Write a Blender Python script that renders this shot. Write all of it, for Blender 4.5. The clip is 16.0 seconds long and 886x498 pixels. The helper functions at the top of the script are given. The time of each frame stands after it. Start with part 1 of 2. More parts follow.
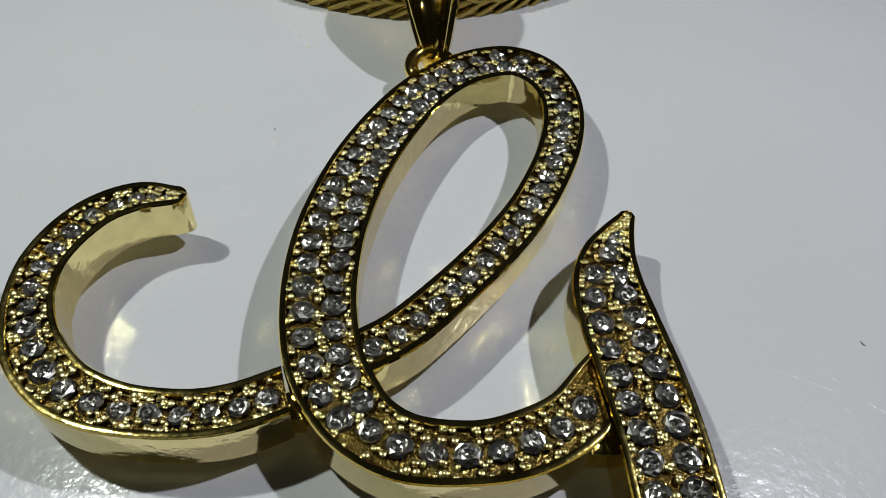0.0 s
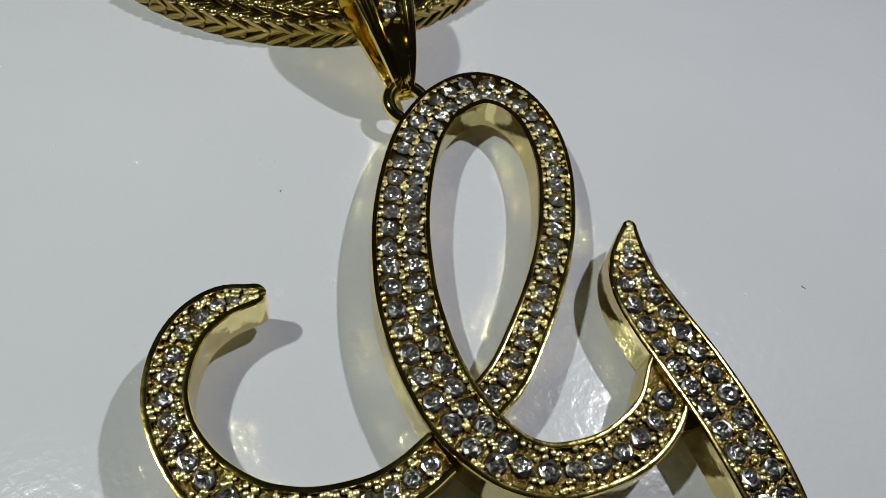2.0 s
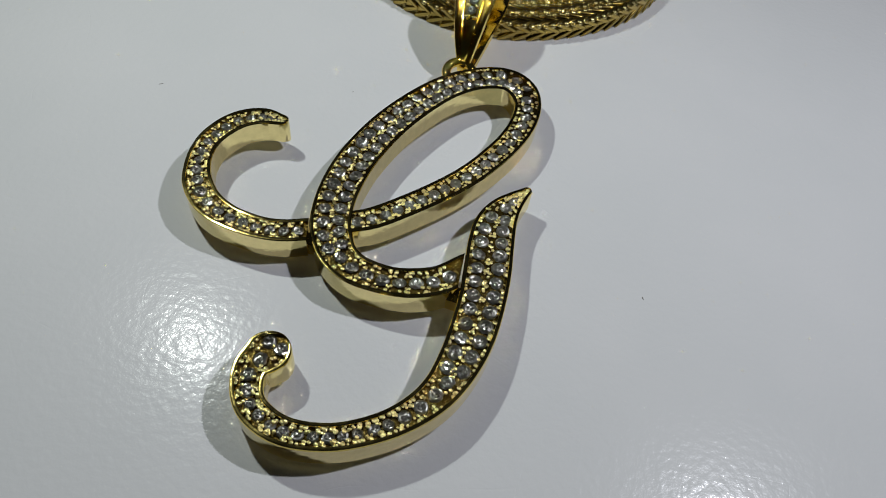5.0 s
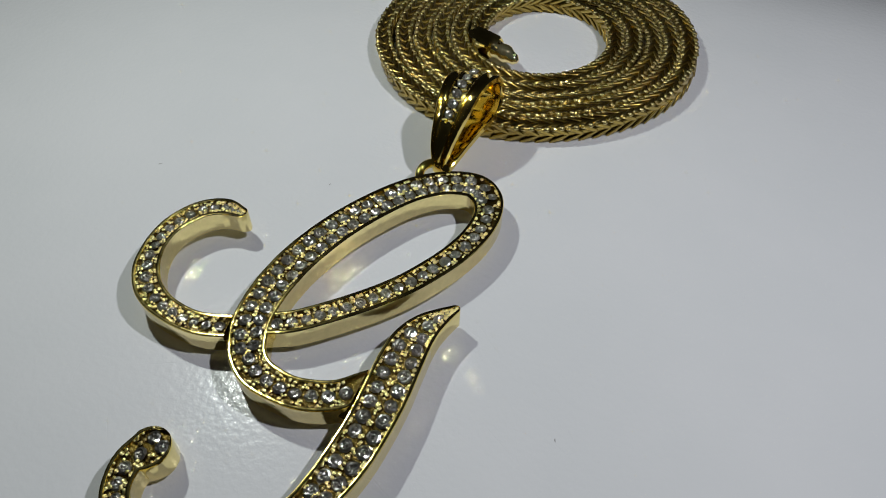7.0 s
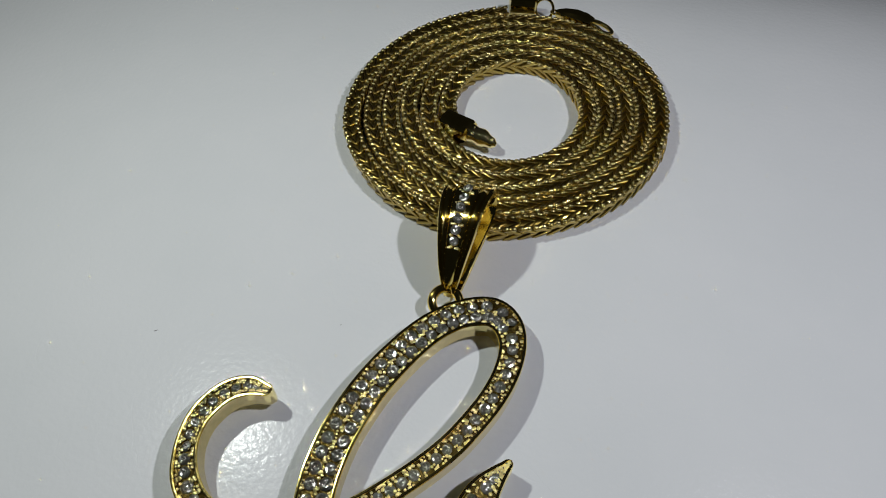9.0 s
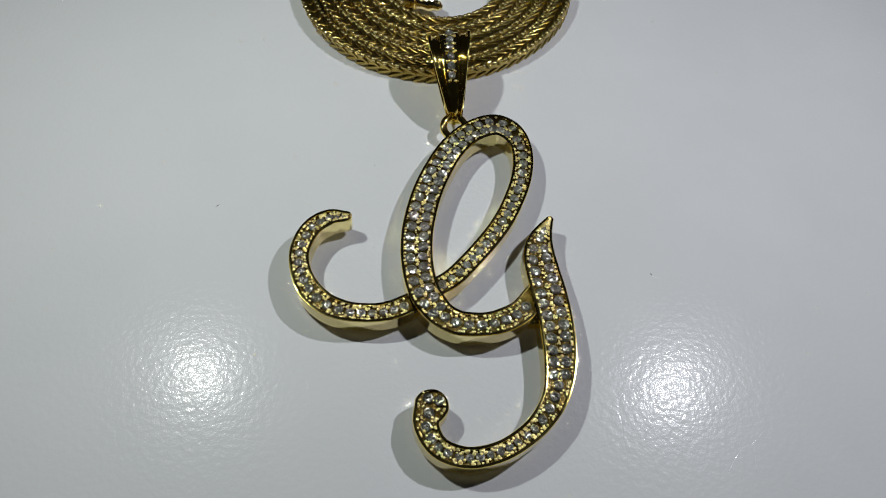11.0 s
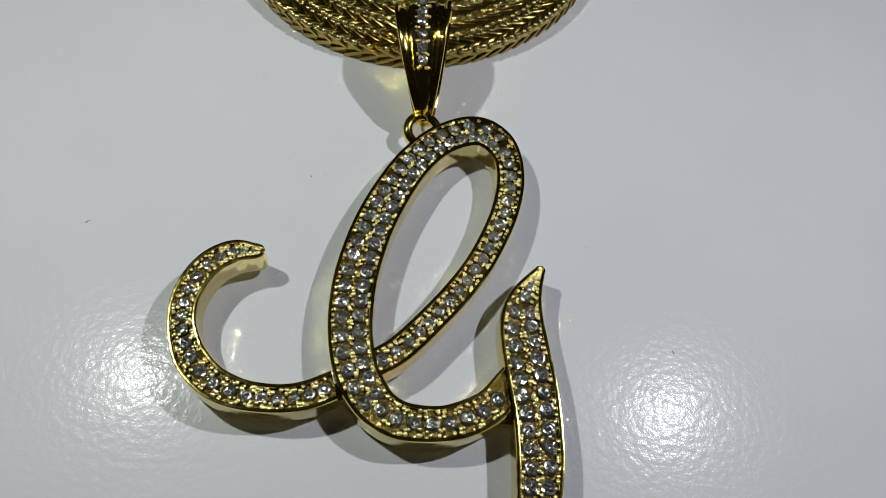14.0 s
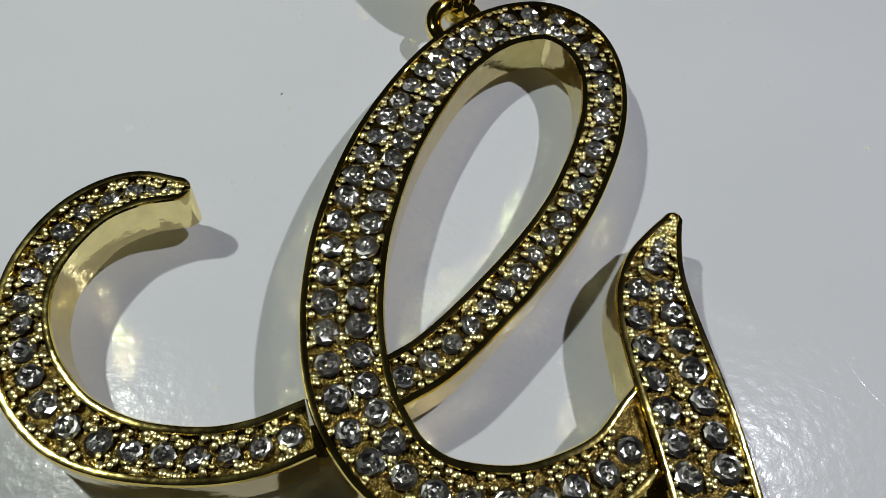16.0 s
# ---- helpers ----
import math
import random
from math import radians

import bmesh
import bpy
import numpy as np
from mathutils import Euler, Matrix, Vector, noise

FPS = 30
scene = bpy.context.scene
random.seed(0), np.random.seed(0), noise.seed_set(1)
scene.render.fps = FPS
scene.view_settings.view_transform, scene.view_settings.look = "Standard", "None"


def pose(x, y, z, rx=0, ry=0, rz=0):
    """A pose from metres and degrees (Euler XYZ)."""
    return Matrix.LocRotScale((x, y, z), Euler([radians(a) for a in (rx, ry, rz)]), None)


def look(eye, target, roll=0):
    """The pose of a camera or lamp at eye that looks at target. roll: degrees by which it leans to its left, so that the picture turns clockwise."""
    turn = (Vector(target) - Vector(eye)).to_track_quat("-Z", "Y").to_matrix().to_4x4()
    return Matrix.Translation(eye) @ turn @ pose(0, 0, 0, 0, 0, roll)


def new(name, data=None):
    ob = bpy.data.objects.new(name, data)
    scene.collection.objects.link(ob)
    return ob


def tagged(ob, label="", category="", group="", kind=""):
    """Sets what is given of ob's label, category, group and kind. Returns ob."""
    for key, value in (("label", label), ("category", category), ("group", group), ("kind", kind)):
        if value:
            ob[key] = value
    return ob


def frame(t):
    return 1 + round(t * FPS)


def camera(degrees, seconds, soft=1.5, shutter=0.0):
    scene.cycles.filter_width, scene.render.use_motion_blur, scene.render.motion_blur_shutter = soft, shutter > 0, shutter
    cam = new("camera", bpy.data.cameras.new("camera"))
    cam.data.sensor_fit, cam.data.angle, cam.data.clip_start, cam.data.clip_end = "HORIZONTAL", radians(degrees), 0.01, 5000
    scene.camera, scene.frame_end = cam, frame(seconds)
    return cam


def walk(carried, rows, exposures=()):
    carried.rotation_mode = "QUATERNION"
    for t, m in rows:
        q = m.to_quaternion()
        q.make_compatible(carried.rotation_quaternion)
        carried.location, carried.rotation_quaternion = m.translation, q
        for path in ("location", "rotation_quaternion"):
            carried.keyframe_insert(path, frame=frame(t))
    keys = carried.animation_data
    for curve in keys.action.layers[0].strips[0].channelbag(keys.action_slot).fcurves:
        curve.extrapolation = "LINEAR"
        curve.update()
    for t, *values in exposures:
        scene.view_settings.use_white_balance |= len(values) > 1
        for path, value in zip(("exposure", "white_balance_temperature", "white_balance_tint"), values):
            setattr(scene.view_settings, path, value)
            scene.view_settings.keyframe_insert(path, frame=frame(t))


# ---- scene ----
cam = camera(67.46, 16.0, soft=1.0)
# seconds, place in millimetres, turn in degrees
ROWS = [
    (0, -3.42, -3.08, 47.42, 41.88, -3.05, -1.39),
    (0.5, -2.05, 4.44, 47.65, 42.51, -2.49, -1.93),
    (1, -3.76, 14.82, 51.18, 41.47, -1.93, -4.63),
    (1.5, -14.37, 13.95, 54.90, 38.54, -4.61, -13.98),
    (2, -25.14, 4.82, 58.84, 37.13, -7.63, -19.49),
    (2.5, -27.10, -6.73, 64.04, 36.00, -7.05, -19.88),
    (3, -29.44, -19.02, 68.84, 35.66, -6.91, -18.41),
    (3.5, -24.98, -27.79, 73.94, 35.93, -8.34, -11.44),
    (3.7, -17.83, -32.44, 73.98, 36.14, -7.89, -6.95),
    (5.8, 30.58, -31.34, 83.46, 38.62, -2.14, 22.02),
    (6, 33.11, -28.81, 83.92, 39.10, -1.36, 22.78),
    (6.5, 32.65, -20.63, 85.48, 39.00, -1.73, 24.88),
    (7, 40.74, -12.73, 87.34, 40.00, -0.24, 27.13),
    (7.5, 48.22, -6.13, 92.02, 40.20, -0.85, 27.84),
    (8, 51.78, 3.68, 98.00, 40.97, -0.43, 28.80),
    (8.5, 40.60, 13.35, 105.84, 39.34, 0.09, 25.38),
    (9, 16.72, 6.93, 106.93, 34.88, 0.60, 16.15),
    (9.5, -0.42, -3.95, 104.90, 32.44, 0.97, 7.20),
    (10, -15.41, -12.85, 107.62, 31.01, 0.47, -0.08),
    (10.2, -21.14, -17.91, 104.82, 31.44, -0.10, -3.10),
    (12.3, -4.00, -42.22, 133.11, 30.63, -5.80, -1.00),
    (12.5, -3.59, -34.56, 131.45, 30.42, -5.53, -0.68),
    (13, -4.59, -23.25, 121.42, 29.93, -5.47, -0.30),
    (13.5, -5.15, -13.29, 104.45, 29.21, -5.32, -0.22),
    (14, -6.44, -4.76, 89.60, 28.83, -5.84, -0.25),
    (14.5, -6.39, 3.73, 74.91, 31.11, -5.62, -0.28),
    (15, -6.18, 12.82, 64.64, 32.19, -4.58, -0.19),
    (15.5, -5.98, 11.95, 53.92, 33.39, -5.19, -0.76),
    (16, -7.01, 6.84, 48.50, 33.43, -4.87, -1.04),
]
MM = 0.001
walk(cam, [(t, pose(x * MM, y * MM, z * MM, rx, ry, rz)) for t, x, y, z, rx, ry, rz in ROWS])

# ---- light: a dark room, two small spotlights over the table ----
scene.cycles.blur_glossy = 0.02
scene.cycles.sample_clamp_indirect = 0.0
scene.cycles.caustics_reflective = True
world = bpy.data.worlds.new("world")
scene.world = world
world.use_nodes = True
world.node_tree.nodes["Background"].inputs["Color"].default_value = (0.9, 0.95, 1.0, 1)
world.node_tree.nodes["Background"].inputs["Strength"].default_value = 0.005


def lamp(name, place, target, radius, watts, colour):
    data = bpy.data.lights.new(name, "AREA")
    data.shape, data.size, data.energy, data.color = "DISK", 2 * radius * MM, watts, colour
    ob = new(name, data)
    ob.matrix_world = look([v * MM for v in place], [v * MM for v in target])
    return ob


lamp("spotlight_warm", (-98, 76, 170), (0, 45, 0), 3.6, 0.162, (0.93, 1.0, 0.95))
lamp("spotlight_cool", (134, 79, 217), (0, 45, 0), 3.8, 0.289, (0.90, 0.92, 1.0))


# ---- materials ----
def material(name):
    m = bpy.data.materials.new(name)
    m.use_nodes = True
    return m, m.node_tree.nodes, m.node_tree.links, m.node_tree.nodes["Principled BSDF"]


def noise_node(nodes, links, scale, detail=4.0, rough=0.6):
    c = nodes.new("ShaderNodeTexCoord")
    n = nodes.new("ShaderNodeTexNoise")
    n.inputs["Scale"].default_value, n.inputs["Detail"].default_value, n.inputs["Roughness"].default_value = scale, detail, rough
    links.new(c.outputs["Object"], n.inputs["Vector"])
    return n


def ramp(nodes, links, source, stops):
    r = nodes.new("ShaderNodeValToRGB")
    links.new(source, r.inputs["Fac"])
    e = r.color_ramp.elements
    e[0].position, e[0].color = stops[0][0], (*stops[0][1], 1)
    e[1].position, e[1].color = stops[-1][0], (*stops[-1][1], 1)
    for p, c in stops[1:-1]:
        e.new(p).color = (*c, 1)
    return r


def bump(nodes, links, source, bsdf, strength, distance):
    b = nodes.new("ShaderNodeBump")
    b.inputs["Strength"].default_value, b.inputs["Distance"].default_value = strength, distance
    links.new(source, b.inputs["Height"])
    links.new(b.outputs["Normal"], bsdf.inputs["Normal"])
    return b


def hazy(nodes, links, bsdf, share, rough, dull_colour):
    """Mix a share of a dull, darker finish into a polished one."""
    dull = nodes.new("ShaderNodeBsdfPrincipled")
    dull.inputs["Metallic"].default_value = bsdf.inputs["Metallic"].default_value
    dull.inputs["Base Color"].default_value = dull_colour
    dull.inputs["Roughness"].default_value = rough
    if bsdf.inputs["Normal"].links:
        links.new(bsdf.inputs["Normal"].links[0].from_socket, dull.inputs["Normal"])
    mix = nodes.new("ShaderNodeMixShader")
    mix.inputs["Fac"].default_value = share
    links.new(bsdf.outputs["BSDF"], mix.inputs[1])
    links.new(dull.outputs["BSDF"], mix.inputs[2])
    links.new(mix.outputs["Shader"], nodes["Material Output"].inputs["Surface"])


def make_gold(name, colour, rough, grain, depth, detail=5, haze=0.0):
    m, nodes, links, bsdf = material(name)
    bsdf.inputs["Metallic"].default_value = 1.0
    n = noise_node(nodes, links, grain, detail)
    c = tuple(v * 0.88 for v in colour)
    r = ramp(nodes, links, n.outputs["Fac"], [(0.3, c), (0.7, colour)])
    links.new(r.outputs["Color"], bsdf.inputs["Base Color"])
    k = noise_node(nodes, links, grain * 0.31, 3)
    low, high = (1.0, 1.15) if rough > 0.25 else (0.65, 1.4)
    q = ramp(nodes, links, k.outputs["Fac"], [(0.35, (rough * low,) * 3), (0.7, (rough * high,) * 3)])
    links.new(q.outputs["Color"], bsdf.inputs["Roughness"])
    bump(nodes, links, n.outputs["Fac"], bsdf, 0.4, depth)
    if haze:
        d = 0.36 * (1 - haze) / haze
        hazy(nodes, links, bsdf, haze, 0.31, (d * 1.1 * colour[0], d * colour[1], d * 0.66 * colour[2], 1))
    return m


GOLD = make_gold("polished_gold", (0.96, 0.75, 0.22), 0.085, 420, 0.00012)
WALL_GOLD = make_gold("bright_wall_gold", (0.96, 0.81, 0.38), 0.05, 850, 0.00012, 2.0)
# bed gold darkened: the shade between stones and beads is in its colour
SHADED_PAVE_GOLD = make_gold("shaded_pave_gold", (0.26, 0.18, 0.05), 0.16, 1900, 0.0006, 3, 0.62)
RIM_GOLD = make_gold("rim_gold", (0.95, 0.75, 0.23), 0.10, 700, 0.00010, 2)
BEAD_GOLD = make_gold("bead_gold", (1.0, 0.84, 0.38), 0.28, 2500, 0.00002, 2)
CHAIN_GOLD = make_gold("chain_gold", (0.92, 0.69, 0.20), 0.14, 1400, 0.00004, 2, 0.6)
GRAIN_GOLD = make_gold("chain_grain_gold", (1.0, 0.85, 0.42), 0.23, 1400, 0.00003, 2, 0.5)

STONE, nodes, links, bsdf = material("clear_stone")
bsdf.inputs["Base Color"].default_value = (0.95, 0.93, 0.87, 1)
bsdf.inputs["Metallic"].default_value = 1.0
bsdf.inputs["Roughness"].default_value = 0.12
hazy(nodes, links, bsdf, 0.55, 0.30, (0.40, 0.39, 0.36, 1))

TABLE, nodes, links, bsdf = material("coated_white_board")
n = noise_node(nodes, links, 35, 4)
r = ramp(nodes, links, n.outputs["Fac"], [(0.35, (0.685, 0.69, 0.695)), (0.65, (0.71, 0.71, 0.715))])
links.new(r.outputs["Color"], bsdf.inputs["Base Color"])
bsdf.inputs["Roughness"].default_value = 0.22
bsdf.inputs["IOR"].default_value = 1.185
bsdf.inputs["Coat Weight"].default_value = 1.0
bsdf.inputs["Coat Roughness"].default_value = 0.08
bsdf.inputs["Coat IOR"].default_value = 1.11
g = noise_node(nodes, links, 850, 3, 0.5)
warp = noise_node(nodes, links, 14, 2)
mixed = nodes.new("ShaderNodeMixRGB")
mixed.inputs["Fac"].default_value = 0.12
coords = nodes.new("ShaderNodeTexCoord")
links.new(coords.outputs["Object"], mixed.inputs["Color1"])
links.new(warp.outputs["Color"], mixed.inputs["Color2"])
cell = nodes.new("ShaderNodeTexVoronoi")
cell.feature = "DISTANCE_TO_EDGE"
cell.inputs["Scale"].default_value = 70
links.new(mixed.outputs["Color"], cell.inputs["Vector"])
scratch = ramp(nodes, links, cell.outputs["Distance"], [(0.0, (0, 0, 0)), (0.012, (1, 1, 1))])
worn = noise_node(nodes, links, 60, 3)
mask = ramp(nodes, links, worn.outputs["Fac"], [(0.52, (0, 0, 0)), (0.66, (0.45, 0.45, 0.45))])
deep = nodes.new("ShaderNodeMixRGB")
deep.inputs["Color1"].default_value = (1, 1, 1, 1)
links.new(mask.outputs["Color"], deep.inputs["Fac"])
links.new(scratch.outputs["Color"], deep.inputs["Color2"])
relief = nodes.new("ShaderNodeMath")
relief.operation = "MULTIPLY"
links.new(g.outputs["Fac"], relief.inputs[0])
links.new(deep.outputs["Color"], relief.inputs[1])
peel = bump(nodes, links, relief.outputs["Value"], bsdf, 0.32, 0.00018)
links.new(peel.outputs["Normal"], bsdf.inputs["Coat Normal"])

DARK, nodes, links, bsdf = material("dark_desk")
n = noise_node(nodes, links, 20, 5)
r = ramp(nodes, links, n.outputs["Fac"], [(0.3, (0.010, 0.010, 0.010)), (0.7, (0.022, 0.020, 0.018))])
links.new(r.outputs["Color"], bsdf.inputs["Base Color"])
bsdf.inputs["Roughness"].default_value = 0.6


# ---- building helpers ----
def mesh_from(verts, faces, mat, smooth=False):
    me = bpy.data.meshes.new("mesh")
    me.from_pydata([tuple(v) for v in verts], [], faces)
    me.materials.append(mat)
    for p in me.polygons:
        p.use_smooth = bool(smooth)
    me.update()
    if smooth == "edges":
        me.set_sharp_from_angle(angle=radians(28))
    return me


def part(name, me, parent, label=""):
    me.name = name
    ob = new(name, me)
    ob.parent = parent
    if label:
        ob["label"] = label
    return ob


def thing(name, label, category, group="", place=(0, 0, 0)):
    ob = new(name)
    ob.empty_display_size = 0.005
    ob.location = place
    return tagged(ob, label, category, group)


def catmull(points, step):
    """Even samples, about step apart, of a smooth curve through rows of numbers (x, y first)."""
    p = np.array(points, float)
    p = np.vstack([2 * p[0] - p[1], p, 2 * p[-1] - p[-2]])
    out = []
    for i in range(1, len(p) - 2):
        for u in np.linspace(0, 1, 24, endpoint=False):
            a, b, c, d = p[i - 1], p[i], p[i + 1], p[i + 2]
            out.append(0.5 * (2 * b + (c - a) * u + (2 * a - 5 * b + 4 * c - d) * u * u + (3 * b - a - 3 * c + d) * u ** 3))
    out.append(p[-2])
    out = np.array(out)
    s = np.concatenate([[0], np.cumsum(np.linalg.norm(np.diff(out[:, :2], axis=0), axis=1))])
    t = np.linspace(0, s[-1], max(2, int(round(s[-1] / step)) + 1))
    return np.stack([np.interp(t, s, out[:, k]) for k in range(out.shape[1])], 1), t


# ---- the table ----
def board():
    """A white board whose far edge rolls down to the dark desk."""
    x0, x1, y0, th = -0.36, 0.40, -0.34, 0.082
    v, f = [], []
    rows = [(y0, -th), (y0, -0.001), (y0 + 0.001, 0.0)] + [(y0 + (0.147 - y0) * k / 24, 0.0) for k in range(1, 25)]
    rows += [(0.147 + 0.0054 * k, -3.04 * (0.0054 * k) ** 2) for k in range(1, 31)] + [(0.3105, -th)]
    cols = np.linspace(x0, x1, 13)
    for y, z in rows:
        for x in cols:
            v.append((x, y + 0.05 * x * min(1.0, max(0.0, (y - 0.12) / 0.03)), z))
    n = len(cols)
    for i in range(len(rows) - 1):
        for j in range(n - 1):
            f.append((i * n + j, i * n + j + 1, (i + 1) * n + j + 1, (i + 1) * n + j))
    for k in (0, n - 1):
        f.append(tuple(i * n + k for i in (range(len(rows)) if k else reversed(range(len(rows))))))
    me = mesh_from(v, f, TABLE, "edges")
    me.name = "board"
    return tagged(new("table_board", me), "glossy white coated board lying on a dark desk", "table surface", kind="structure")


def desk():
    bm = bmesh.new()
    bmesh.ops.create_grid(bm, x_segments=2, y_segments=2, size=0.8)
    me = bpy.data.meshes.new("desk")
    bm.to_mesh(me)
    bm.free()
    me.materials.append(DARK)
    ob = tagged(new("ground", me), "dark desk top beyond the white board", "desk", kind="structure")
    ob.location = (0, 0, -0.0825)
    return ob


board()
desk()

# ---- the pendant ----
TOP, FLOOR, BACK = 5.35, 4.8, 1.2      # heights in millimetres: rim, stone bed, underside
RIM = 0.62
# centre line and half width in millimetres
CURL = [(-23.9, 39.8, 1.2), (-26.8, 39.7, 1.8), (-29.4, 38.3, 1.95), (-31.2, 35.9, 2.0), (-32.3, 32.7, 1.93), (-32.3, 29.6, 1.9), (-31.6, 26.9, 1.97),
        (-30.2, 24.1, 2.15), (-27.8, 21.6, 2.15), (-25.3, 20.2, 2.1), (-22.3, 19.4, 1.97), (-18.3, 19.2, 1.92), (-15.0, 19.8, 1.98), (-11.8, 21.2, 2.0)]
LOOP = [(-6.5, 24.3, 1.95), (-3.6, 26.2, 2.0), (-0.3, 29.5, 2.0), (3.7, 34.1, 2.02), (6.8, 38.3, 2.05), (9.2, 42.5, 2.1), (11.7, 48.3, 2.15), (13.0, 53.8, 2.22),
        (12.9, 58.8, 2.35), (11.1, 62.5, 2.75), (7.8, 64.1, 2.95), (3.1, 62.4, 2.85), (-1.1, 58.5, 2.87), (-4.5, 53.1, 2.98), (-7.7, 45.8, 3.08), (-9.7, 38.2, 3.13),
        (-10.3, 32.5, 3.12), (-10.1, 27.6, 3.05), (-9.2, 23.4, 3.0), (-7.6, 20.3, 2.85), (-5.8, 18.2, 2.65), (-2.9, 16.7, 2.5), (1.5, 16.4, 2.35), (5.0, 17.1, 2.42),
        (8.4, 18.8, 2.35), (10.8, 21.3, 2.25)]
TAIL = [(16.6, 39.0, 0.85), (15.3, 36.8, 1.65), (14.1, 34.2, 2.5), (13.5, 31.0, 3.12), (13.7, 27.2, 3.36), (14.3, 22.5, 3.38), (14.7, 17.7, 3.25), (14.7, 12.6, 3.15),
        (14.2, 8.1, 2.88), (13.0, 3.6, 2.45), (10.9, 0.0, 2.1), (7.6, -3.3, 1.85), (2.8, -6.1, 1.76), (-2.3, -7.2, 1.8), (-6.2, -6.4, 1.85), (-8.7, -4.5, 1.93),
        (-9.9, -1.2, 2.25), (-8.9, 1.6, 3.0)]
RISE = 0.9      # by which the tip of the curl stands higher


def sections(points, step, cut0=None, cut1=None, round_end=False, round_start=False):
    """Samples of a stroke: centre, side vector and half width. cut0, cut1: the direction of a slanting end."""
    s, t = catmull(points, step)
    c, w = s[:, :2], s[:, 2].copy()
    d = np.gradient(c, axis=0)
    d /= np.linalg.norm(d, axis=1)[:, None]
    side = np.stack([-d[:, 1], d[:, 0]], 1)
    for cut, dist in ((cut0, t), (cut1, t[-1] - t)):
        if cut is None:
            continue
        v = np.array(cut, float)
        v /= np.linalg.norm(v)
        for i in range(len(c)):
            k = max(0.0, 1 - dist[i] / 3.5)
            if k > 0:
                e = v if v @ side[i] > 0 else -v
                m = side[i] * (1 - k) + e * k
                m /= np.linalg.norm(m)
                w[i] /= max(0.5, m @ side[i])
                side[i] = m
    if round_end:
        r, p, q, n = w[-1], c[-1], d[-1], side[-1]
        ang = np.radians(np.linspace(8, 86, 12))
        c = np.vstack([c, [p + q * r * math.sin(a) * 0.98 for a in ang]])
        side = np.vstack([side, [n] * 12])
        w = np.concatenate([w, r * np.cos(ang)])
        t = np.concatenate([t, t[-1] + r * np.sin(ang)])
    if round_start:
        r, p, q, n = w[0], c[0], -d[0], side[0]
        ang = np.radians(np.linspace(84, 10, 6))
        c = np.vstack([[p + q * r * math.sin(a) for a in ang], c])
        side = np.vstack([[n] * 6, side])
        w = np.concatenate([r * np.cos(ang), w])
        t = np.concatenate([-r * np.sin(ang), t])
        t -= t[0]
    return c, side, w, t


def stroke_meshes(sec, lower):
    """The polished shell (walls, rims and underside) and the stone bed of a stroke."""
    c, side, w, t = sec
    shell_v, bed_v = [], []
    for p, n, h, low in zip(c, side, w, lower):
        top, floor, back = TOP - low, FLOOR - low, BACK - min(0.0, low)
        b = min(0.18, h * 0.3)
        r = min(RIM, h * 0.6)
        prof = [(h - r, floor - 0.1), (h - r, top - 0.16), (h - r + 0.07, top - 0.035), (h - r * 0.52, top), (h - 0.09, top - 0.035), (h, top - b - 0.02), (h, back + 0.3), (h - 0.3 * min(1, h), back)]
        ring = prof + [(-u, z) for u, z in reversed(prof)]
        shell_v += [(*((p + n * u) * MM), z * MM) for u, z in ring]
        bed_v += [(*((p + n * u) * MM), floor * MM) for u in (h - r + 0.02, 0.0, -(h - r + 0.02))]
    k = 16
    faces = []
    for i in range(len(c) - 1):
        for j in range(k - 1):
            a = i * k + j
            faces.append((a, a + 1, a + k + 1, a + k))
    for i in (0, len(c) - 1):
        o = i * k
        e = [o + j for j in range(2, 14)]
        faces.append(tuple(e) if i else tuple(reversed(e)))
    bed_f = []
    for i in range(len(c) - 1):
        for j in range(2):
            a = i * 3 + j
            bed_f.append((a, a + 1, a + 4, a + 3))
    return shell_v, faces, bed_v, bed_f


def brilliant(seed):
    """A round foil-backed brilliant of radius one: a sloping crown, and the many small facets that flash inside its table."""
    dice = random.Random(seed)
    n = 9
    v, f = [(0, 0, dice.uniform(0.02, 0.2))], []
    for ring, (r, z, jump) in enumerate(((0.24, 0.16, 0.16), (0.44, 0.16, 0.18), (0.64, 0.26, 0.07), (0.84, 0.17, 0.07), (1.0, 0.0, 0.0))):
        for k in range(n):
            a = (k + 0.5 * (ring % 2) + dice.uniform(-0.16, 0.16)) * math.tau / n
            v.append((r * math.cos(a), r * math.sin(a), z + dice.uniform(-jump, jump)))
    for k in range(n):
        f.append((0, 1 + k, 1 + (k + 1) % n))
        for ring in range(4):
            o, q, m = 1 + ring * n, 1 + (ring + 1) * n, (k + 1) % n
            if ring % 2 == 0:
                f += [(o + k, q + k, o + m), (o + m, q + k, q + m)]
            else:
                f += [(o + k, q + m, o + m), (o + k, q + k, q + m)]
        f.append((1 + 4 * n + (k + 1) % n, 1 + 4 * n + k, 5 * n + 1))
    v.append((0, 0, -0.75))
    return mesh_from(np.array(v) * MM, f, STONE)


BRILLIANTS = [brilliant(k) for k in range(5)]
rng = random.Random(7)


def set_stone(x, y, z, radius, parent, tilt=10):
    ob = new("stone", rng.choice(BRILLIANTS))
    ob.parent = parent
    ob.matrix_basis = pose(x * MM, y * MM, z * MM, rng.uniform(-tilt, tilt), rng.uniform(-tilt, tilt), rng.uniform(0, 360)) @ Matrix.Scale(radius, 4)
    return ob


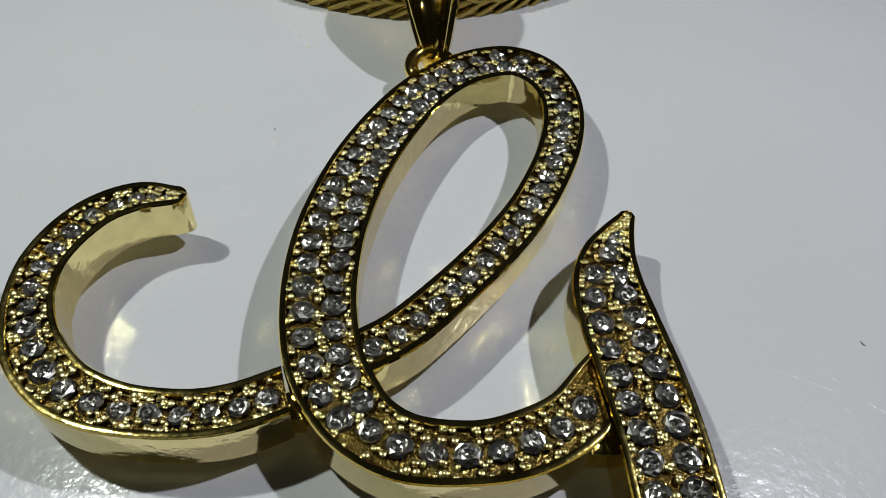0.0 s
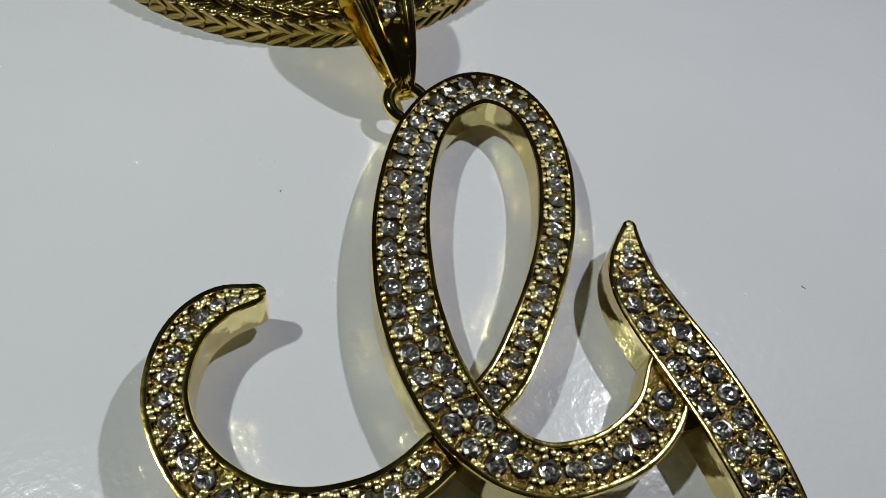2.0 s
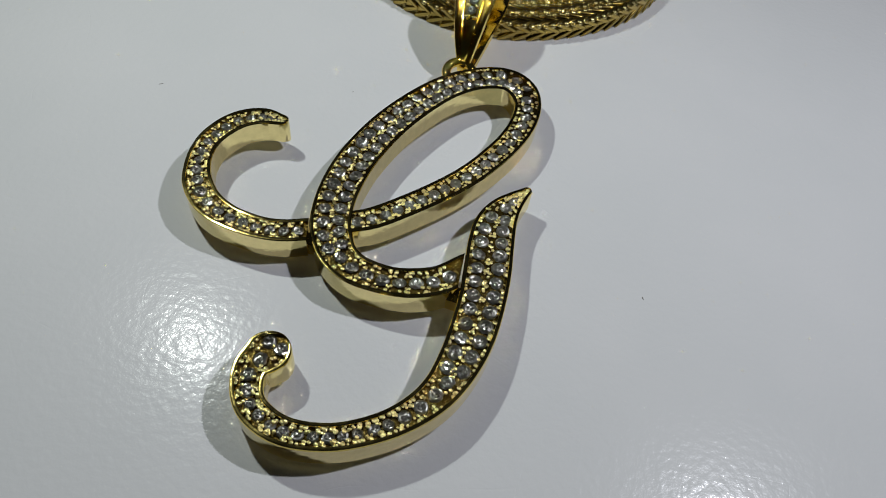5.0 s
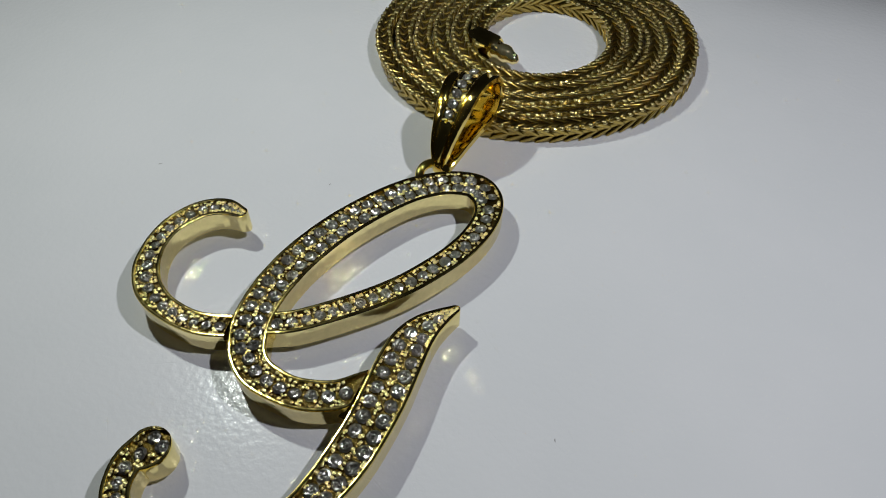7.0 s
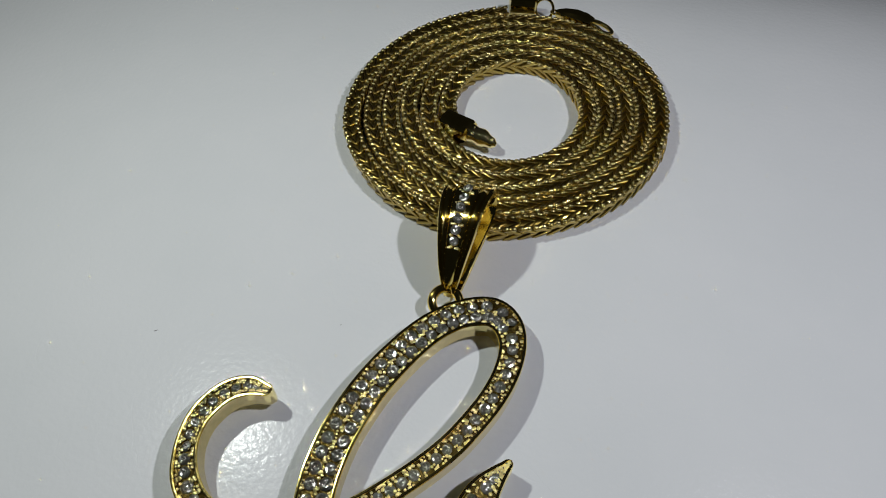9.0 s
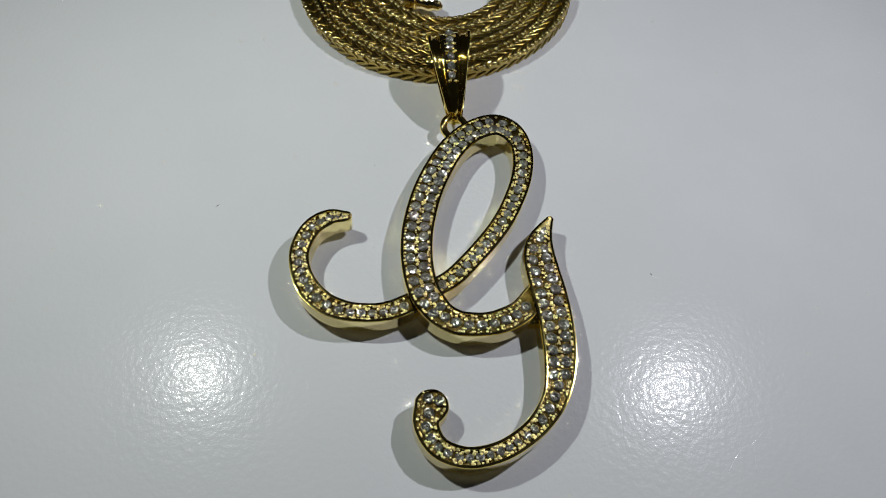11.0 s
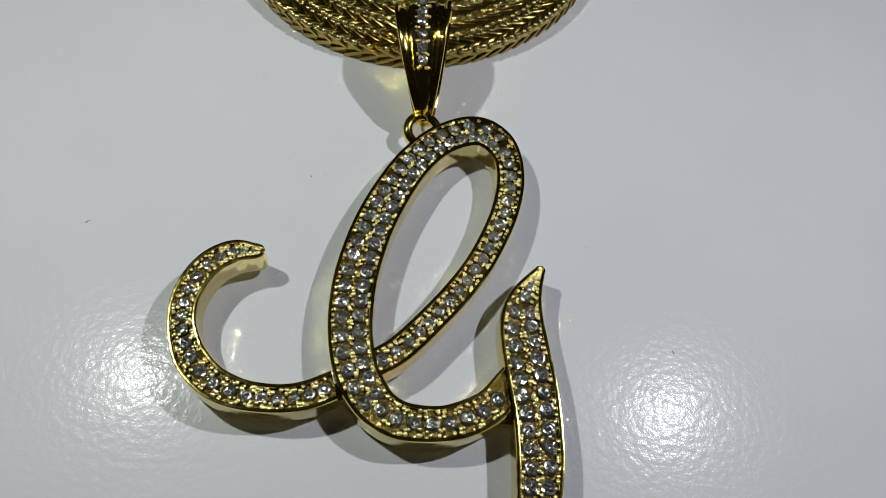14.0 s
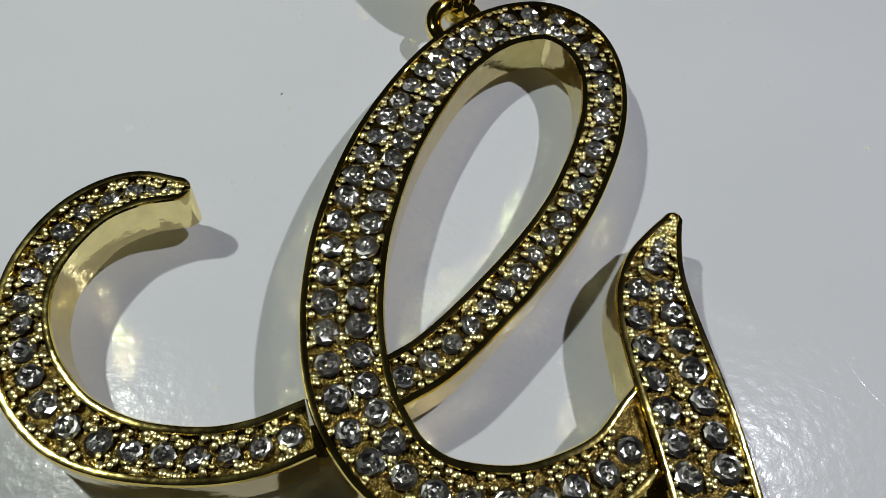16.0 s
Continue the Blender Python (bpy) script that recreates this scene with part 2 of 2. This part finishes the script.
def ico(radius):
    bm = bmesh.new()
    bmesh.ops.create_icosphere(bm, subdivisions=2, radius=radius)
    v = np.array([p.co[:] for p in bm.verts])
    f = [tuple(q.index for q in p.verts) for p in bm.faces]
    bm.free()
    return v, f


BEAD_V, BEAD_F = ico(1.0)


def beads_mesh(places):
    v, f = [], []
    for x, y, z, r in places:
        o = len(v)
        turn = np.array(Matrix.Rotation(rng.uniform(0, 6.28), 3, (rng.uniform(-1, 1), rng.uniform(-1, 1), rng.uniform(0.1, 1))))
        tilt = np.array([0.0, 0.0, rng.uniform(-0.25, 0.25)])
        v += [tuple(((turn @ b) * (r, r, r * 0.4) + tilt * ((turn @ b) * (r, r, 0)).sum() + (x, y, z)) * MM) for b in BEAD_V]
        f += [tuple(i + o for i in q) for q in BEAD_F]
    return mesh_from(v, f, BEAD_GOLD, True)


def lay_stones(sec, parent, lowers, start=1.0, stop=0.8):
    """Stones in one or two rows along a stroke, with small gold beads between them."""
    c, side, w, t = sec
    beads, s, flip = [], start, 0

    def at(q):
        i = [np.interp(q, t, a) for a in (c[:, 0], c[:, 1], side[:, 0], side[:, 1], w)]
        return np.array(i[:2]), np.array(i[2:4]), i[4]

    while s < t[-1] - stop:
        p, n, h = at(s)
        lower = np.interp(s, t, lowers)
        z = FLOOR - lower + 0.12
        inner = h - RIM
        if inner > 2.06:
            rad = min(1.22, inner * 0.53)
            rows = [(inner - rad - 0.02, 0.0), (-(inner - rad - 0.02), 0.35)]
            gap = 1.94 * rad
        else:
            rad = min(1.15, max(0.4, inner * 0.74))
            rows, gap = [(0.0, 0.0)], 2.04 * rad
        for u, lag in rows:
            p2, n2, h2 = at(s + lag)
            g = p2 + n2 * u + np.array([rng.uniform(-0.06, 0.06), rng.uniform(-0.06, 0.06)])
            set_stone(g[0], g[1], z, rad * rng.uniform(0.86, 0.95), parent, 13)
        for half, many in ((0.5, 3), (0.0, 1)):
            p3, n3, h3 = at(s + gap * half)
            inner3 = h3 - RIM
            if s + gap * half > t[-1] - 1.1:
                continue
            spots = [inner3 - 0.2, -(inner3 - 0.2)]
            if half:
                spots += [0.2, -0.2] if len(rows) == 2 else [inner3 * 0.5, -inner3 * 0.5]
            elif len(rows) == 2:
                spots.append(0.0)
            for u in spots:
                for k in range(many):
                    g = p3 + n3 * (u + rng.uniform(-0.16, 0.16))
                    along = np.array([n3[1], -n3[0]]) * rng.uniform(-0.65, 0.65)
                    beads.append((g[0] + along[0], g[1] + along[1], FLOOR - lower + rng.uniform(0.2, 0.46), rng.uniform(0.15, 0.33)))
        s += gap
    return beads


pendant = thing("pendant", "gold script letter pendant paved with clear stones, on white board", "pendant")
STROKES = [
    ("curl_stroke", sections(CURL, 0.55, cut1=(1.6, -5.5), round_start=True), 0.06),
    ("loop_stroke", sections(LOOP, 0.55, cut0=(0.9, -5.0), cut1=(0.5, -5.5)), -0.15),
    ("tail_stroke", sections(TAIL, 0.55, round_end=True, round_start=True), 0.0),
]
for name, sec, low in STROKES:
    k = 1 - sec[3] / sec[3][-1]
    lower = low - RISE * k if name == "curl_stroke" else low + 0 * k
    sv, sf, bv, bf = stroke_meshes(sec, lower)
    me = mesh_from(sv, sf, GOLD, "edges")
    me.materials.append(WALL_GOLD)
    me.materials.append(RIM_GOLD)
    for i, p in enumerate(me.polygons):
        p.material_index = 1 if i >= 15 * (len(sec[0]) - 1) or 5 <= i % 15 <= 9 else 2 if i % 15 in (1, 2, 3, 11, 12, 13) else 0
    sh = part(name, me, pendant, "polished gold channel of the letter")
    bed = part("stone_bed", mesh_from(bv, bf, SHADED_PAVE_GOLD), sh, "rough gold bed between the stones, coloured dark for the shade there")
    b = lay_stones(sec, sh, lower)
    tagged(part("bead_setting", beads_mesh(b), sh, "small gold beads that hold the stones"), kind="stuff")


def bar(name, a, b, width, z0, z1, parent, mat, label=""):
    """A bevelled bar from a to b."""
    a, b = np.array(a), np.array(b)
    d = (b - a) / np.linalg.norm(b - a)
    n = np.array([-d[1], d[0]]) * width / 2
    bm = bmesh.new()
    vs = [bm.verts.new((*(p * MM), z0 * MM)) for p in (a - n, b - n, b + n, a + n)]
    f = bm.faces.new(vs)
    top = bmesh.ops.extrude_face_region(bm, geom=[f])["geom"]
    bmesh.ops.translate(bm, vec=(0, 0, (z1 - z0) * MM), verts=[v for v in top if isinstance(v, bmesh.types.BMVert)])
    bmesh.ops.recalc_face_normals(bm, faces=bm.faces)
    bmesh.ops.bevel(bm, geom=list(bm.edges), offset=0.15 * MM, segments=2, affect="EDGES")
    me = bpy.data.meshes.new(name)
    bm.to_mesh(me)
    bm.free()
    me.materials.append(mat)
    return part(name, me, parent, label)


bar("joint_bar", (-14.0, 20.6), (-8.5, 20.8), 2.2, 1.4, 3.8, pendant, GOLD, "plain gold bar joining two strokes")
bar("joint_bar", (6.5, 18.4), (12.5, 18.2), 2.6, 1.4, 3.8, pendant, GOLD, "plain gold bar joining two strokes")


def torus(cx, cy, cz, major, minor, tilt, mat, nu=40, nv=14):
    v, f = [], []
    m = pose(cx * MM, cy * MM, cz * MM, *tilt)
    for i in range(nu):
        a = math.tau * i / nu
        for j in range(nv):
            b = math.tau * j / nv
            r = major + minor * math.cos(b)
            v.append(m @ Vector((r * math.cos(a) * MM, r * math.sin(a) * MM, minor * math.sin(b) * MM)))
            f.append((i * nv + j, ((i + 1) % nu) * nv + j, ((i + 1) % nu) * nv + (j + 1) % nv, i * nv + (j + 1) % nv))
    return mesh_from(v, f, mat, True)


part("jump_ring", torus(-0.7, 65.0, 3.3, 2.5, 0.85, (18, 8, 0), GOLD), pendant, "gold jump ring")

# ---- the bail: a tapered strap bent into a loop ----
BAIL = [(67.2, 4.4, 1.25), (67.8, 6.0, 1.7), (69.6, 8.3, 2.35), (73.4, 11.0, 3.25), (77.5, 13.2, 4.0), (81.5, 13.4, 4.6), (84.4, 12.2, 4.8), (85.7, 10.0, 4.8),
        (85.4, 7.2, 4.6), (83.2, 5.2, 4.2), (78.5, 4.7, 3.5), (73.0, 4.0, 2.7), (69.2, 2.9, 1.9), (67.6, 2.5, 1.45), (66.9, 3.2, 1.2)]


def bail():
    loop = BAIL + [BAIL[0]]
    s, t = catmull(loop, 0.5)
    yz, w = s[:-1, :2], s[:-1, 2]
    d = np.roll(yz, -1, 0) - np.roll(yz, 1, 0)
    d /= np.linalg.norm(d, axis=1)[:, None]
    out = np.stack([-d[:, 1], d[:, 0]], 1)
    mid = yz.mean(0)
    if ((yz - mid) * out).sum() < 0:
        out = -out
    v, f = [], []
    n = len(yz)
    cx = -0.75
    for i in range(n):
        u = t[i] / t[-1]
        front = 1.0 if u < 0.52 else max(0.0, 1 - (u - 0.52) / 0.05)
        blank = max(0.0, 1 - max(0.0, t[i] - 5.0) / 1.5)
        h = w[i]
        q = []
        for k in range(73):
            a = -1 + 2 * k / 72
            b = abs(a)
            plain = 0.30 * math.sqrt(max(0.0, 1 - a * a))
            if b < 0.42:
                cut = 0.30 - 0.16 * (1 - blank) - 0.28 * blank * (1 - (a / 0.42) ** 2)
            elif b < 0.51:
                cut = 0.26 + 0.24 * math.sin(math.pi * (b - 0.42) / 0.09)
            elif b < 0.84:
                cut = 0.10 - 0.52 * math.sin(math.pi * (b - 0.51) / 0.33) ** 0.7
            else:
                cut = 0.30 * math.sqrt(max(0.0, 1 - ((b - 0.84) / 0.16) ** 2))
            e = plain * (1 - front) + cut * front
            q.append((a * h, 0.35 + e))
        q += [(h * 0.99, -0.55), (h * 0.9, -0.65), (0.0, -0.65), (-h * 0.9, -0.65), (-h * 0.99, -0.55)]
        for x, o in q:
            p = yz[i] + out[i] * o
            v.append(((cx + x + (6.0 - p[1]) * 0.11) * MM, p[0] * MM, (p[1] + x * 0.12 * (p[1] / 8)) * MM))
    k = len(q)
    for i in range(n):
        for j in range(k):
            a, b = i * k + j, i * k + (j + 1) % k
            c, e = ((i + 1) % n) * k + (j + 1) % k, ((i + 1) % n) * k + j
            f.append((a, b, c, e))
    body = part("bail", mesh_from(v, f, GOLD, "edges"), pendant, "tapered gold bail with a fluted front")
    # a single row of stones up the front
    for q in (8.8, 10.9, 13.0, 15.1, 17.2, 19.3):
        i = min(range(n), key=lambda j: abs(t[j] - q))
        p = yz[i] + out[i] * 0.95
        tilt = math.degrees(math.atan2(-out[i][0], out[i][1]))
        x = cx + (6.0 - p[1]) * 0.11
        ob = new("stone", rng.choice(BRILLIANTS))
        ob.parent = body
        ob.matrix_basis = pose(x * MM, p[0] * MM, p[1] * MM, tilt + rng.uniform(-9, 9), -8 + rng.uniform(-9, 9), rng.uniform(0, 90)) @ Matrix.Scale(min(0.95, w[i] * 0.27), 4)
    grains = []
    for q in (7.8, 9.85, 11.95, 14.05, 16.15, 18.25):
        i = min(range(n), key=lambda j: abs(t[j] - q))
        p = yz[i] + out[i] * 0.95
        for side in (-0.25, -0.14, 0.15, 0.25):
            grains.append((cx + (6.0 - p[1]) * 0.11 + side * w[i], p[0] + rng.uniform(-0.3, 0.3), p[1] - 0.1, rng.uniform(0.2, 0.34)))
    tagged(part("bead_setting", beads_mesh(grains), body, "small gold beads between the stones"), kind="stuff")
    return body


bail()

# ---- the chain, coiled flat ----
TURNS = 5.42
START = radians(-108)
CX, CY = -1.0, 118.2
WIDE = 4.0


def coil(u):
    """The chain's centre line after u turns outwards, going clockwise."""
    a = START - math.tau * u
    e = (0.9 * max(0.0, math.cos(a - radians(215))) ** 2 - 1.5 * max(0.0, math.cos(a - radians(310))) ** 4 - 3.5 * max(0.0, math.cos(a - radians(125))) ** 2 + 0.9 * max(0.0, math.cos(a - radians(25))) ** 2) * u / TURNS
    return np.array([CX + 0.8 * (1 - u / TURNS) + (14.0 + 3.97 * u + e) * math.cos(a), CY - 0.5 * (1 - u / TURNS) + (15.0 + 3.97 * u + e) * math.sin(a)])


def link_mesh(length):
    """One woven link along x: a dark square core wrapped by slanting leaves, with rounded turns at the corners."""
    v, f = [], []
    h = WIDE / 2

    def lump(centre, axis, normal, half_long, half_wide, half_high, nu=8, nv=7):
        """A smooth grain with pointed ends, lying along an axis."""
        a, n = Vector(axis).normalized(), Vector(normal).normalized()
        b = n.cross(a)
        o = len(v)
        for i in range(nv + 1):
            g = math.pi * i / nv
            c, r = -math.cos(g), max(0.02, math.sin(g)) ** 0.8
            for k in range(nu):
                q = math.tau * k / nu
                v.append(Vector(centre) + a * (c * half_long) + b * (r * half_wide * math.cos(q)) + n * (r * half_high * math.sin(q)))
        for i in range(nv):
            for k in range(nu):
                f.append((o + i * nu + k, o + i * nu + (k + 1) % nu, o + (i + 1) * nu + (k + 1) % nu, o + (i + 1) * nu + k))
        inner = o + (nv // 2) * nu + 3 * nu // 4
        f.append((0, inner, inner + nu))      # soldered to the middle of the link

    v.append(Vector((0, 0, 0)))
    c = 0.80 * h
    o = len(v)
    for x in (-0.52, 0.52):
        v.extend(Vector((x * length, y * c, z * c)) for y, z in ((-1, -1), (1, -1), (1, 1), (-1, 1)))
    for k in range(4):
        f.append((o + k, o + (k + 1) % 4, o + 4 + (k + 1) % 4, o + 4 + k))
    f.append((0, o, o + 4))
    for side in range(4):
        turn = Matrix.Rotation(-side * math.pi / 2, 3, "X")
        for half in (-1, 1) if side != 2 else ():
            lump(turn @ Vector((0.0, half * h * 0.48, h * 0.86)), turn @ Vector((1.75, half, 0.0)), turn @ Vector((0.0, half * 0.06, 1)),
                 1.02 * h, 0.185 * length, 0.11 * h, 10, 9)
    # turns of the wire along the two upper corners
    first = len(f)
    for half in (-1, 1):
        for x in (-0.05, 0.45):
            lump((x * length, half * h * 0.74, h * 0.82), (1, 0.1 * half, 0), (0, half * 0.4, 1), 0.2 * length, 0.30 * h, 0.20 * h, 8, 6)
    me = mesh_from(np.array([p[:] for p in v]) * MM, f, CHAIN_GOLD, True)
    me.materials.append(GRAIN_GOLD)
    for p in list(me.polygons)[first:]:
        p.material_index = 1
    return me


chain = thing("chain", "gold franco chain coiled flat in a spiral on the white board", "chain", place=(0, 0, 0))
us = np.linspace(0, TURNS, 6000)
line = np.array([coil(u) for u in us])
dist = np.concatenate([[0], np.cumsum(np.linalg.norm(np.diff(line, axis=0), axis=1))])
PITCH = 2.85
count = int(dist[-1] / PITCH)
LINK = link_mesh(PITCH)
for i in range(2, count):
    q = (i + 0.5) * PITCH
    p = [np.interp(q, dist, line[:, k]) for k in (0, 1)]
    e = [np.interp(q + 0.5, dist, line[:, k]) for k in (0, 1)]
    ob = new("link", LINK)
    ob.parent = chain
    ob.matrix_basis = pose(p[0] * MM, p[1] * MM, (WIDE / 2 + 0.02) * MM, 7 * math.sin(q * 0.11) + 5 * math.sin(q * 0.037 + 1) + rng.uniform(-5, 5), 0, math.degrees(math.atan2(e[1] - p[1], e[0] - p[0]))) @ Matrix.Diagonal((1.06, 0.97, 1, 1))


def tube(path, radius, mat, seg=12):
    """A round wire along 3D points, in millimetres."""
    p = np.array(path, float)
    v, f = [], []
    d = np.gradient(p, axis=0)
    for i, q in enumerate(p):
        t = Vector(d[i]).normalized()
        a = t.orthogonal().normalized() if i == 0 else (a - t * a.dot(t)).normalized()
        b = t.cross(a)
        r = radius[i] if hasattr(radius, "__len__") else radius
        for j in range(seg):
            g = math.tau * j / seg
            v.append((Vector(q) + (a * math.cos(g) + b * math.sin(g)) * r) * MM)
    for i in range(len(p) - 1):
        for j in range(seg):
            f.append((i * seg + j, i * seg + (j + 1) % seg, (i + 1) * seg + (j + 1) % seg, (i + 1) * seg + j))
    f.append(tuple(reversed(range(seg))))
    f.append(tuple(range((len(p) - 1) * seg, len(p) * seg)))
    return mesh_from(v, f, mat, True)


# faceted end cap and ornate pointed end of the inner strand
def flat_cap(path, widths, heights, mat):
    """A box-like cap with flat top and chamfered edges along level points."""
    p = np.array(path, float)
    d = np.gradient(p[:, :2], axis=0)
    v, f = [], []
    for q, e, w, h in zip(p, d, widths, heights):
        e = e / np.linalg.norm(e)
        for u, z in ((0.62, 1), (1, 0.45), (1, -0.45), (0.62, -1), (-0.62, -1), (-1, -0.45), (-1, 0.45), (-0.62, 1)):
            v.append(((q[0] - e[1] * u * w) * MM, (q[1] + e[0] * u * w) * MM, (q[2] + z * h) * MM))
    for i in range(len(p) - 1):
        for k in range(8):
            f.append((i * 8 + k, i * 8 + (k + 1) % 8, i * 8 + 8 + (k + 1) % 8, i * 8 + 8 + k))
    f += [tuple(reversed(range(8))), tuple(range(len(p) * 8 - 8, len(p) * 8))]
    return mesh_from(v, f, mat, "edges")


def ornate_nose(path, radii, ribs):
    """A pointed cast end: a rounded body with raised rings along it."""
    p, r = [], []
    base = np.array(path, float)
    for k in range(49):
        u = k / 48
        q = [np.interp(u, np.linspace(0, 1, len(base)), base[:, c]) for c in range(3)]
        p.append(q)
        r.append(np.interp(u, np.linspace(0, 1, len(radii)), radii) * (1 + 0.08 * math.cos(math.tau * ribs * u)))
    return tube(p, r, WALL_GOLD, 14)


part("end_cap", flat_cap([(-14.2, 110.3, 2.7), (-13.8, 110.1, 2.8), (-10.6, 108.7, 3.1), (-7.5, 107.5, 3.4), (-7.1, 107.3, 3.4)], [1.7, 2.1, 2.2, 2.25, 2.0], [1.6, 2.1, 2.2, 2.2, 1.9], GOLD), chain, "smooth dark-gleaming gold end cap")
nose = part("end_loop", ornate_nose([(-7.1, 107.3, 3.2), (-5.4, 106.7, 3.3), (-3.6, 106.1, 3.2), (-1.9, 105.6, 3.0), (-1.1, 105.4, 2.9)], [1.9, 2.0, 1.75, 1.15, 0.5], 2.5), chain, "pointed ornate gold end")
tagged(part("bead_setting", beads_mesh([(-6.5 + 1.1 * k, 107.1 - 0.36 * k + u * (1.5 - 0.22 * k), 4.95 - 0.2 * k - abs(u) * 0.5, 0.42) for k in range(5) for u in (-0.8, 0.0, 0.8)]), nose, "small gold beads on the pointed end"), kind="stuff")
# end cap, ring and lobster clasp of the outer strand
part("end_cap", flat_cap([(-9.4, 155.0, 2.6), (-9.1, 155.1, 2.6), (-6.0, 155.6, 2.6), (-2.9, 155.9, 2.6), (-2.5, 155.9, 2.6)], [1.8, 2.1, 2.15, 2.0, 1.5], [1.8, 2.2, 2.2, 2.0, 1.4], GOLD), chain, "smooth gold end cap")
part("end_ring", torus(-0.4, 155.2, 2.75, 2.35, 0.34, (62, 0, -12), GOLD), chain, "thin gold ring")


def lobster_clasp():
    """A flat drop-shaped body with an open hook, a lever and a small eye."""
    body = part("lobster_clasp", flat_cap([(2.6, 154.9, 2.3), (3.0, 154.9, 2.3), (5.0, 154.8, 2.4), (7.8, 154.4, 2.5), (10.4, 153.7, 2.5), (12.2, 153.1, 2.4), (12.6, 152.9, 2.4)],
                                          [0.5, 0.8, 1.45, 1.85, 1.75, 1.3, 0.9], [0.6, 0.9, 1.25, 1.4, 1.35, 1.1, 0.8], GOLD), chain, "smooth gold lobster clasp")
    hook = [(12.0, 153.9, 2.4), (13.6, 153.7, 2.4), (15.2, 153.1, 2.3), (16.6, 152.2, 2.2), (17.4, 151.2, 2.1), (17.1, 150.4, 2.1), (16.0, 150.3, 2.1), (14.9, 150.8, 2.2)]
    part("clasp_hook", tube(catmull(hook, 0.35)[0], list(np.linspace(0.62, 0.48, len(catmull(hook, 0.35)[0]))), GOLD, 12), body, "curved gold hook")
    part("clasp_lever", tube([(12.2, 152.2, 2.4), (13.2, 151.7, 2.5), (14.2, 151.2, 2.4), (14.8, 150.9, 2.3)], [0.6, 0.55, 0.45, 0.35], GOLD, 10), body, "small gold lever")
    part("clasp_eye", torus(2.2, 154.9, 2.5, 0.75, 0.28, (0, 0, 0), GOLD, 20, 8), body, "tiny gold eye")


lobster_clasp()

# ---- specks of lint on the board ----
LINT, nodes, links, bsdf = material("lint")
bsdf.inputs["Base Color"].default_value = (0.30, 0.28, 0.26, 1)
bsdf.inputs["Roughness"].default_value = 0.9
for x, y, turn, size in ((-50.3, 46.7, 40, 0.6), (37.2, 29.0, 120, 0.45), (-18.3, 57.0, 75, 0.25)):
    a = radians(turn)
    pts = [(size * (k - 2) * 0.32 * math.cos(a) - size * 0.12 * math.sin(a) * math.sin(k), size * (k - 2) * 0.32 * math.sin(a), 0.06) for k in range(5)]
    ob = new("lint_speck", tube(pts, [0.02, 0.05, 0.06, 0.04, 0.02], LINT, 6))
    ob.location = (x * MM, y * MM, -0.00001)
    tagged(ob, "tiny grey speck of lint on the white board", "lint", "lint specks")
